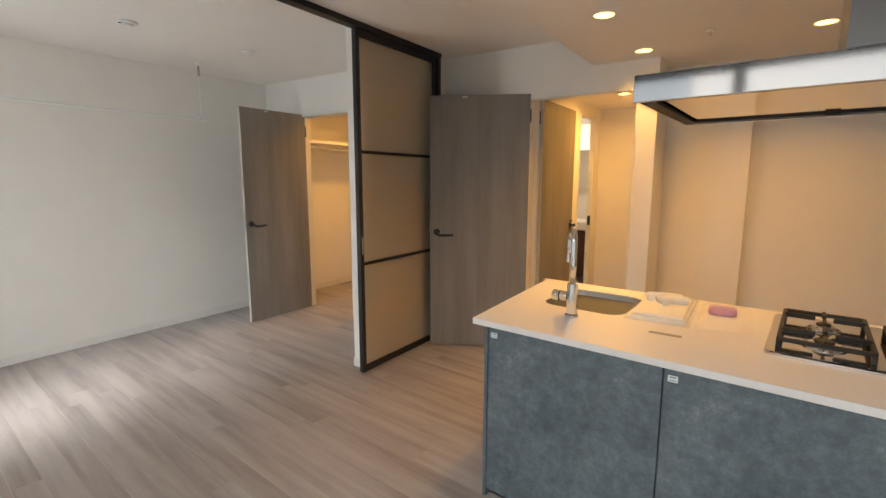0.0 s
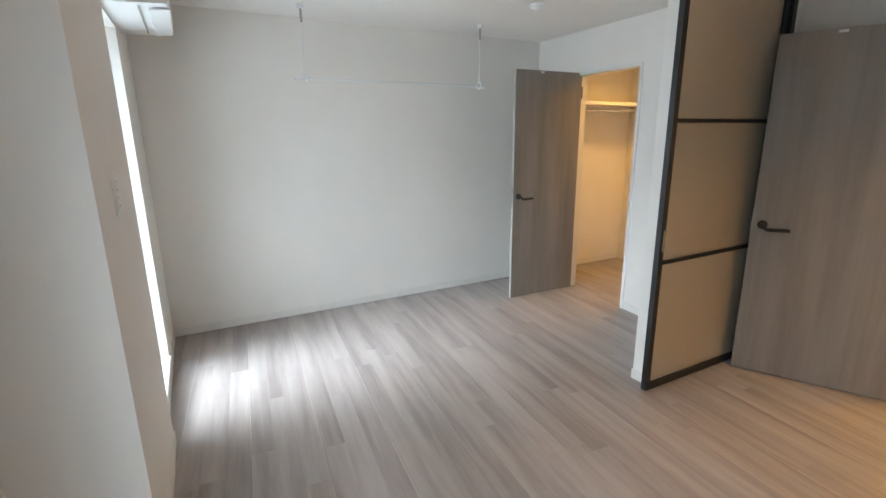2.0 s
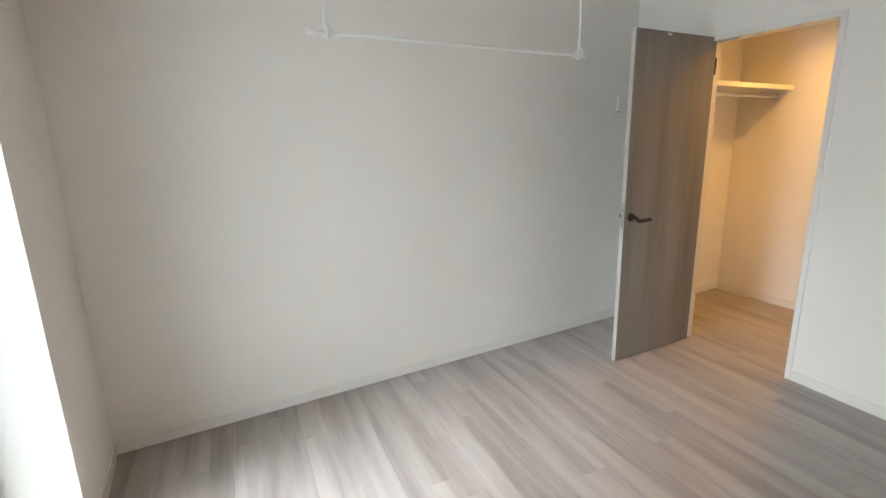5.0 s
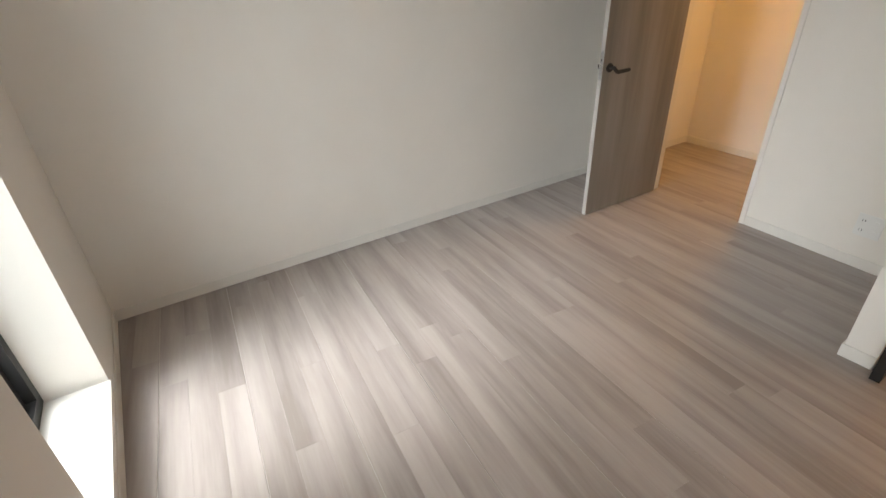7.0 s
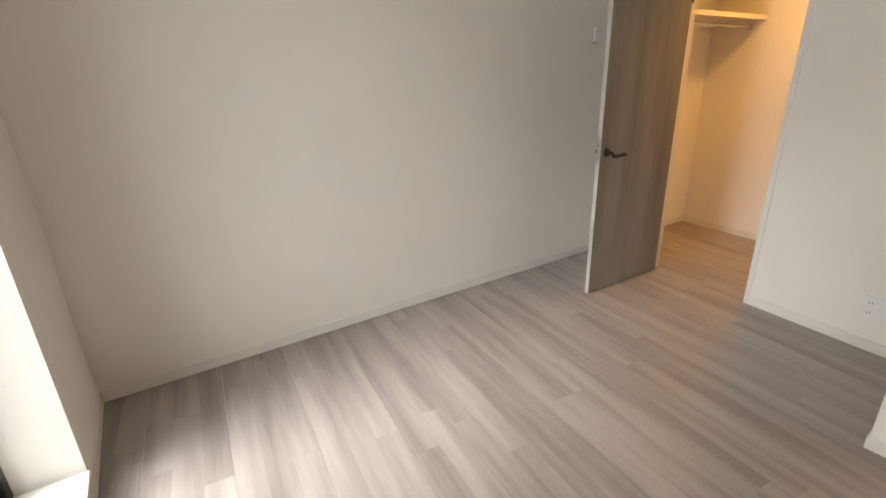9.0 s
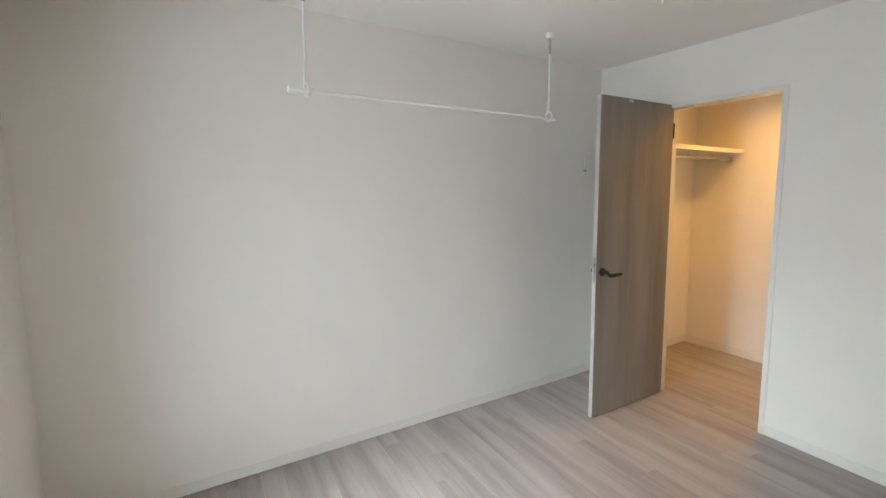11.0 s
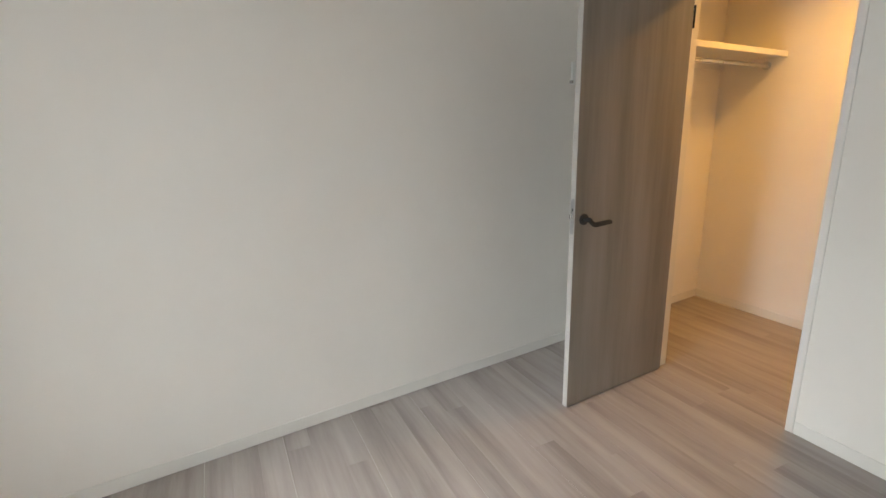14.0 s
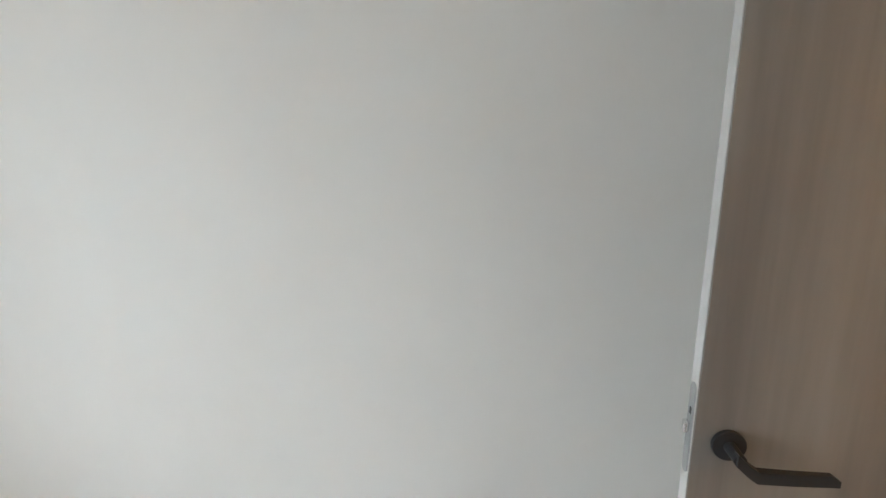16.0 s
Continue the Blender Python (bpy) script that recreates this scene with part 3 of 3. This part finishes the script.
# ---- kitchen: ceiling ----
for x, y, watts in ((3.790, 2.60, 7.6), (3.825, 3.37, 4.5), (4.693, 3.316, 7.4)):
    d = thing("downlight", x, y, SOFFIT, "small round recessed downlight glowing warm", "downlight", "kitchen downlights")
    part("trim_ring", ring(0, 0, -0.002, 0.052, 0.005, "z", 32), PVC, d)
    part("lens", cyl(0.048, 0.003, pose(0, 0, -0.0015), 32), LAMPGLOW, d, "glowing warm lens")
    down_lamp(x, y, SOFFIT, watts, 125)
hd = thing("downlight", 3.45, 4.53, 2.10, "small round recessed downlight glowing warm in the hall", "downlight", "hall downlights")
part("trim_ring", ring(0, 0, -0.002, 0.052, 0.005, "z", 32), PVC, hd)
part("lens", cyl(0.048, 0.003, pose(0, 0, -0.0015), 32), LAMPGLOW, hd, "glowing warm lens")
down_lamp(3.45, 4.53, 2.10, 13)
hook = thing("ceiling_hook", 4.20, 3.15, SOFFIT, "tiny white ceiling fitting with a drop cord", "ceiling fitting")
part("cap", cyl(0.022, 0.012, pose(0, 0, -0.006), 24, bevel=0.003), PVC, hook)
part("pin", cyl(0.004, 0.02, pose(0, 0, -0.02), 10), STEEL, hook)

# ---- kitchen: hood ----
hood = thing("range_hood", 4.176, 1.546, 1.566, "stainless steel range hood over the island", "range hood")
HD, HH = 0.675, 0.070
part("front_panel", block(0, 1.6, 0, 0.012, 0, HH, 0.001, 1), POLISHED, hood)
part("side_panel", block(0, 0.012, 0.0125, HD, 0, HH, 0.001, 1), POLISHED, hood)
part("back_panel", block(0.0125, 1.6, HD - 0.012, HD, 0, HH, 0.001, 1), POLISHED, hood)
part("top_panel", block(0.0125, 1.6, 0.0125, HD - 0.0125, HH - 0.012, HH - 0.002), POLISHED, hood)
rim = block(0.013, 1.6, 0.013, 0.045, 0.004, 0.012)
block(0.013, 1.6, HD - 0.045, HD - 0.013, 0.004, 0.012, bm=rim)
block(0.013, 0.045, 0.045, HD - 0.045, 0.004, 0.012, bm=rim)
part("rim", rim, SOOT, hood, "dark grease rim below the hood")
part("baffle_plate", block(0.06, 1.58, 0.06, HD - 0.06, 0.010, 0.018, 0.002, 1), POLISHED, hood, "polished baffle plate")
part("latch", block(0.42, 0.46, HD - 0.05, HD - 0.03, 0.0, 0.004), SOOT, hood)
for x in (0.05, 0.075):
    part("screw", cyl(0.004, 0.004, pose(x, 0.03, 0.003), 10), CHROME, hood)
part("duct_box", block(0.43, 1.6, 0.002, 0.47, HH + 0.001, SOFFIT - 1.566 - 0.001, 0.001, 1), DUCTSTEEL, hood, "tall dark stainless duct cover")

# ---- kitchen: island ----
CX0, CY0, CY1, CZ = 3.548, 1.787, 2.685, 0.800
top = thing("worktop", CX0, CY0, CZ, "white engineered stone island worktop with a sink cut-out", "worktop")
W, D, T = EAST - CX0 - 0.10, CY1 - CY0, 0.024
sx0, sx1, sy0, sy1 = 0.105, 0.472, 0.390, 0.765
inner = rounded_loop(sx0, sx1, sy0, sy1, 0.075, 8)
ccx, ccy = (sx0 + sx1) / 2, (sy0 + sy1) / 2


def mixed(a, b, f):
    return a + (b - a) * f


outer = []
for k, (cx, cy) in enumerate(((W, D), (-0.10, D), (0, 0), (W, 0))):
    first, last = inner[k * 9], inner[k * 9 + 8]
    for i in range(9):
        f, g = min(1, i / 4), max(0, i / 4 - 1)
        outer.append((cx, mixed(first[1], mixed(cy, cy, 0), f)) if k % 2 == 0 and i <= 4 else (mixed(cx, last[0], g), cy) if k % 2 == 0 else (mixed(first[0], cx, f), cy) if i <= 4 else (cx, mixed(cy, last[1], g)))
outer = [(x - 0.10 * y / D if x <= 0.001 and y > 0 and x > -0.09 else -0.10 * y / D if x < -0.09 else x, y) for x, y in outer]
slab = loft([[(x, y, -T) for x, y in inner], [(x, y, -T) for x, y in outer], [(x, y, 0) for x, y in outer], [(x, y, 0) for x, y in inner], [(x, y, -T) for x, y in inner]], cap_last=False)
bmesh.ops.remove_doubles(slab, verts=slab.verts, dist=1e-5)
part("slab", slab, QUARTZ, top)
sink = thing("sink", CX0 + ccx, CY0 + ccy, CZ - T, "satin stainless steel undermount kitchen sink", "sink")


def sink_loop(grow, z, r):
    return [(x, y, z) for x, y in rounded_loop(sx0 - ccx - grow, sx1 - ccx + grow, sy0 - ccy - grow, sy1 - ccy + grow, r, 8)]


part("bowl", loft([sink_loop(-0.0005, T - 0.003, 0.0745), sink_loop(-0.003, T - 0.006, 0.072), sink_loop(-0.006, -0.13, 0.070), sink_loop(-0.03, -0.165, 0.055), sink_loop(-0.09, -0.172, 0.03)]), SINKSTEEL, sink, smooth=True)
part("drain", cyl(0.055, 0.006, pose(0.0, 0.05, -0.168), 32, bevel=0.002), CHROME, sink)

tap = thing("kitchen_tap", CX0 + 0.312, CY0 + 0.263, CZ, "tall chrome gooseneck kitchen tap with a side lever", "tap")
part("base", cyl(0.024, 0.012, pose(0, 0, 0.006), 32, bevel=0.003), CHROME, tap, smooth=False)
part("body", cyl(0.0195, 0.115, pose(0, 0, 0.0695), 32, bevel=0.003), CHROME, tap)
arc = [(0, 0, 0.127), (0, 0, 0.20), (0, 0, 0.272)]
for k in range(1, 13):
    a = radians(180 - 15 * k)
    r = 0.048 + 0.048 * math.cos(a)
    arc.append((-0.53 * r, 0.85 * r, 0.272 + 0.048 * math.sin(a)))
arc += [(-0.0509, 0.0816, 0.245), (-0.0509, 0.0816, 0.222)]
part("spout", tube(arc, 0.0112, 18), CHROME, tap, smooth=True)
part("spray_head", cyl(0.0125, 0.035, pose(-0.0509, 0.0816, 0.206), 20, r2=0.0120, bevel=0.002), CHROME, tap)
lev = cyl(0.018, 0.045, pose(-0.04, 0, 0.075, 0, 90, 0), 28, bevel=0.003)
cyl(0.0195, 0.016, pose(-0.066, 0, 0.075, 0, 90, 0), 28, bm=lev, bevel=0.002)
lv = part("lever", lev, CHROME, tap)
part("grip_ring", cyl(0.0185, 0.004, pose(-0.046, 0, 0.075, 0, 90, 0), 28), SOOT, lv, "black ring on the lever")

# cabinet units under the worktop
FY, CB = CY0 + 0.035, 0.040
cabinets = []
part_x = (CX0 + 0.054, CX0 + 0.724, CX0 + 1.394, CX0 + 2.064, EAST - 0.12)
for a, b in zip(part_x, part_x[1:]):
    u = thing("island_cabinet", (a + b) / 2, FY, 0, "blue-grey concrete-look island cabinet unit", "cabinet", "island cabinets")
    cabinets.append(u)
    h = (b - a) / 2
    part("carcass", block(-h + 0.002, h - 0.002, 0.02, 0.74, CB, 0.772), DARKEDGE, u)
    part("front_panel", block(-h + 0.002, h - 0.002, 0, 0.0185, CB, 0.766, 0.0012, 1), CONCRETE, u)
    part("plinth", block(-h, h, 0.035, 0.72, 0, CB - 0.001), SOOT, u, "black recessed plinth")
    tg = part("sticker", block(-h + 0.014, -h + 0.044, -0.0012, -0.0002, 0.722, 0.744), PAPER, u, "small white paper sticker")
    part("ink_line", block(-h + 0.020, -h + 0.038, -0.0018, -0.0012, 0.736, 0.740), TEAL, tg)
    part("ink_line", block(-h + 0.018, -h + 0.041, -0.0018, -0.0012, 0.727, 0.729), TEAL, tg)
endp = thing("island_end_panel", CX0 + 0.045, FY, 0, "blue-grey concrete-look end panel of the island", "end panel")
part("panel", block(-0.009, 0.0075, -0.001, 0.755, 0.0, 0.772, 0.001, 1), CONCRETE, endp)

# ---- on the worktop ----
pk = thing("document_bag", CX0 + 0.585, CY0 + 0.615, CZ, "clear plastic bag of white instruction booklets", "plastic bag", rz=5)
rnd = random.Random(4)


def wrinkled(w, d, h, seed, n=18):
    """A crumpled clear bag, pulled flat at its rim."""
    bm = bmesh.new()
    r = random.Random(seed)
    grid = []
    for j in range(n + 1):
        row = []
        for i in range(n + 1):
            u, v = i / n * 2 - 1, j / n * 2 - 1
            lift = max(0, 1 - max(abs(u), abs(v)) ** 4)
            z = 0.002 + h * lift + (0.006 * noise.noise(Vector((u * 4 + seed, v * 4, 0))) + 0.003 * noise.noise(Vector((u * 11, v * 11 + seed, 2)))) * (0.3 + lift)
            row.append(bm.verts.new((u * w / 2 + r.uniform(-1, 1) * 0.003, v * d / 2 + r.uniform(-1, 1) * 0.003, max(0.0012, z))))
        grid.append(row)
    for j in range(n):
        for i in range(n):
            bm.faces.new((grid[j][i], grid[j][i + 1], grid[j + 1][i + 1], grid[j + 1][i]))
    return bm


part("booklet", block(-0.105, 0.105, -0.205, 0.19, 0.001, 0.014, 0.002, 1), PAPER, pk, "stack of white booklets")
part("booklet", block(-0.095, 0.095, -0.18, 0.17, 0.0145, 0.024, 0.002, 1), PAPER, pk)
part("hose_roll", tube([(-0.085, 0.075, 0.034), (0.01, 0.095, 0.036), (0.055, 0.10, 0.034)], 0.021, 12), PVC, pk, "rolled white wrapped part", True)
part("hose_roll", tube([(-0.03, 0.02, 0.034), (0.03, 0.05, 0.036), (0.085, 0.06, 0.034)], 0.020, 12), PVC, pk, "rolled white wrapped part", True)
for x, y in ((-0.06, 0.045), (0.005, -0.01)):
    part("fitting", cyl(0.013, 0.02, pose(x, y, 0.030, 70, 20, 10), 14, bevel=0.003), PVC, pk)
part("bag", wrinkled(0.24, 0.46, 0.060, 3), FILM, pk, "thin crumpled clear bag", True).visible_shadow = False

pp = thing("pink_packet", CX0 + 0.815, CY0 + 0.635, CZ, "pink and lilac packet in a flat clear plastic bag", "packet", rz=6)
part("sponge", loft([[(x * s - 0.015, y * s + 0.07, z) for x, y in rounded_loop(-0.052, 0.052, -0.045, 0.05, 0.025, 5)] for s, z in ((0.94, 0.003), (1.0, 0.008), (1.0, 0.018), (0.9, 0.025))], True, True), PINK, pp, "pink sponge", True)
part("label_strip", block(-0.055, 0.028, 0.045, 0.095, 0.0255, 0.0275, 0.001, 1), LILAC, pp, "lilac label")
part("bag", wrinkled(0.19, 0.40, 0.034, 9), FILM, pp, "thin crumpled clear bag", True).visible_shadow = False
st = thing("flat_strip", CX0 + 0.670, CY0 + 0.268, CZ, "flat grey plastic strip lying on the worktop", "strip", rz=4)
part("strip", block(-0.055, 0.055, -0.011, 0.011, 0.0005, 0.0025, 0.0006, 1), GREYCARD, st)

hob = thing("gas_hob", CX0 + 0.968, CY0 + 0.268, CZ, "built-in stainless gas hob with black cast grates", "gas hob")
part("plate", loft([[(x, y, z) for x, y in rounded_loop(a, 0.60 - a, a, 0.55 - a, 0.02, 5)] for a, z in ((0.0, 0.001), (0.0, 0.008), (0.006, 0.012), (0.02, 0.0105))], True, True), POLISHED, hob)
for bx, by, r in ((0.155, 0.165, 0.046), (0.155, 0.40, 0.036), (0.44, 0.27, 0.05)):
    bn = part("burner", cyl(r, 0.012, pose(bx, by, 0.017), 36, bevel=0.002), STEEL, hob)
    part("burner_cap", cyl(r * 0.62, 0.010, pose(bx, by, 0.029), 36, bevel=0.003), IRON, bn, "black burner cap")
    part("burner_ring", ring(bx, by, 0.0125, r + 0.012, 0.004, "z", 36), CHROME, bn)


def grate(x0, x1, y0, y1, rings):
    """A cast pan support: two side rails on feet, end bars and slim fingers that reach in over each burner."""
    g = bmesh.new()
    for x in (x0, x1):
        block(x - 0.007, x + 0.007, y0, y1, 0.036, 0.050, 0.003, 1, bm=g)
        for y in (y0 + 0.008, (y0 + y1) / 2, y1 - 0.008):
            block(x - 0.007, x + 0.007, y - 0.008, y + 0.008, 0.0105, 0.037, 0.002, 1, bm=g)
    for y in (y0, y1):
        block(x0, x1, y - 0.007, y + 0.007, 0.036, 0.050, 0.003, 1, bm=g)
    for bx, by in rings:
        for q in (-1, 1):
            edge = x0 if q < 0 else x1
            block(min(edge, bx + q * 0.026), max(edge, bx + q * 0.026), by - 0.0065, by + 0.0065, 0.040, 0.057, 0.003, 1, bm=g)
            reach = min(abs(by - y0), abs(y1 - by), 0.105)
            block(bx - 0.0065, bx + 0.0065, min(by + q * 0.026, by + q * reach), max(by + q * 0.026, by + q * reach), 0.040, 0.057, 0.003, 1, bm=g)
    return g


part("grate", grate(0.035, 0.272, 0.055, 0.495, ((0.155, 0.165), (0.155, 0.40))), IRON, hob, "black cast-iron pan support")
part("grate", grate(0.325, 0.560, 0.10, 0.44, ((0.44, 0.27),)), IRON, hob, "black cast-iron pan support")

# the island, what lies on it and the hood stand askew with the plan
TURN = pose(CX0, CY0, 0, 0, 0, SKEW + 0.8) @ pose(-CX0, -CY0, 0)
tap.scale = (1.12, 1.12, 1.12)
for ob in (top, sink, tap, *cabinets, endp, pk, pp, st, hob):
    ob.matrix_world = TURN @ ob.matrix_basis
hood.matrix_world = hood.matrix_basis @ pose(0, 0, 0, 0, 0, SKEW + 2)

# ---- hall and washroom ----
hc = thing("hall_cabinet", 3.56, 5.40, 0.0, "tall flush white hallway cupboard door", "cupboard")
part("door", block(-0.20, 0.20, -0.016, -0.001, 0.05, 1.93, 0.002, 1), PAINT, hc)
sw = thing("light_switch", 3.13, 5.40, 0.35, "small white socket plate in the hallway", "wall plate")
part("plate", block(-0.035, 0.035, -0.008, 0, -0.06, 0.06, 0.002, 1), PVC, sw)
wf = thing("door_frame_washroom", 3.00, 4.95, 0, "slim off-white washroom door frame", "door frame", kind="structure")
part("jamb", block(-0.024, 0.024, -0.252, -0.225, 0, 2.0), PAINT, wf)
part("jamb", block(-0.024, 0.024, 0.225, 0.252, 0, 2.0), PAINT, wf)
part("head", block(-0.024, 0.024, -0.225, 0.225, 1.974, 2.0), PAINT, wf)
part("strike_plate", block(-0.01, 0.018, 0.222, 0.225, 0.88, 0.98), SOOT, wf, "dark strike plate")
van = thing("vanity", 2.45, 6.75, 0, "washroom vanity with a white basin and dark red cabinet", "vanity")
part("cabinet", block(-0.38, 0.38, -0.46, -0.002, 0.08, 0.70, 0.003, 1), WINE, van, "dark red cabinet doors")
part("handle", block(-0.01, 0.01, -0.475, -0.4605, 0.42, 0.62, 0.003, 1), CHROME, van)
basin = part("basin", block(-0.40, 0.40, -0.50, -0.002, 0.70, 0.82, 0.02, 3), PVC, van, "white basin")
part("tap", tube([(0.12, -0.16, 0.82), (0.12, -0.16, 0.93), (0.12, -0.20, 0.955), (0.12, -0.27, 0.945)], 0.014, 12), CHROME, van, smooth=True)
part("backsplash", block(-0.40, 0.40, -0.03, -0.002, 0.82, 1.26), PVC, van)
part("shelf_ledge", block(-0.40, 0.40, -0.12, -0.002, 1.262, 1.285, 0.003, 1), PVC, van)
part("mirror", block(-0.40, 0.40, -0.10, -0.004, 1.287, 1.76, 0.002, 1), MIRROR, van, "mirror panel")
# bright upper panel, given a glow of its own
part("upper_box", block(-0.40, 0.40, -0.11, -0.004, 1.762, 2.10, 0.004, 1), glow("washroom_panel_glow", (1.0, 0.93, 0.78), 0.85), van, "glowing white panel above the mirror")
# unseen ceiling lamp and rim, added to brighten the washroom
wl_ob, wl_data = lamp("washroom_fill_lamp", "AREA", look((2.2, 5.9, 2.18), (2.2, 5.9, 0)), 11, (1.0, 0.88, 0.66))
wl_data.size = 0.3
lampd = thing("washroom_fill_rim", 2.2, 5.9, 2.20, "round white rim added around the unseen washroom fill lamp", "ceiling lamp")
part("rim", ring(0, 0, -0.005, 0.16, 0.008, "z", 32), PVC, lampd)

# ---- floor planks ----
floor = structure("floor", block(-0.06, EAST + 0.06, -0.46, 6.85, -0.12, -0.0025), JOINT, "greige wood-look plank floor with fine pale joints", "floor")
PW, GAP = 0.1078, 0.0016      # three printed strips make one board, with a pale joint at each board's edge
cache = {}


def strip_mesh(length, low, high):
    """A strip of board; low and high say which long edges carry a bevelled board joint."""
    key = (round(length, 3), low, high)
    if key not in cache:
        h, w, c = length / 2 - 0.00015, PW / 2, 0.0010
        a, b = (-w + GAP / 2 if low else -w + 0.0001), (w - GAP / 2 if high else w - 0.0001)
        ca, cb = (c if low else 0.0001), (c if high else 0.0001)
        bm = loft([[(-h, a, -0.0024), (h, a, -0.0024), (h, b, -0.0024), (-h, b, -0.0024)], [(-h, a, -c), (h, a, -c), (h, b, -c), (-h, b, -c)],
                   [(-h + 0.0001, a + ca, 0), (h - 0.0001, a + ca, 0), (h - 0.0001, b - cb, 0), (-h + 0.0001, b - cb, 0)]], True, True)
        me = bpy.data.meshes.new("plank")
        bm.to_mesh(me)
        bm.free()
        me.materials.append(OAK)
        cache[key] = me
    return cache[key]


LAY = pose(0, 0, 0, 0, 0, SKEW + 0.3)
lay = random.Random(11)
LENGTHS = (1.212, 1.515, 1.818)
y0 = 1.490 - 24 * PW          # a board joint
for row in range(90):
    y = y0 + row * PW
    x = -0.75 - lay.uniform(0, 1.5)
    while x < EAST + 0.8:
        n = lay.choice(LENGTHS)
        mid = LAY @ Vector((x + n / 2, y + PW / 2, 0))
        near = -0.55 < mid.y < 4.75 and -0.06 - n / 2 < mid.x < EAST + 0.06 + n / 2
        hall = 4.75 <= mid.y < 6.8 and 1.2 < mid.x < 4.2
        if near or hall:
            p = new("plank", strip_mesh(n, row % 3 == 0, row % 3 == 2))
            p.parent = floor
            p.matrix_local = LAY @ Matrix.Translation((x + n / 2, y + PW / 2, 0))
        x += n
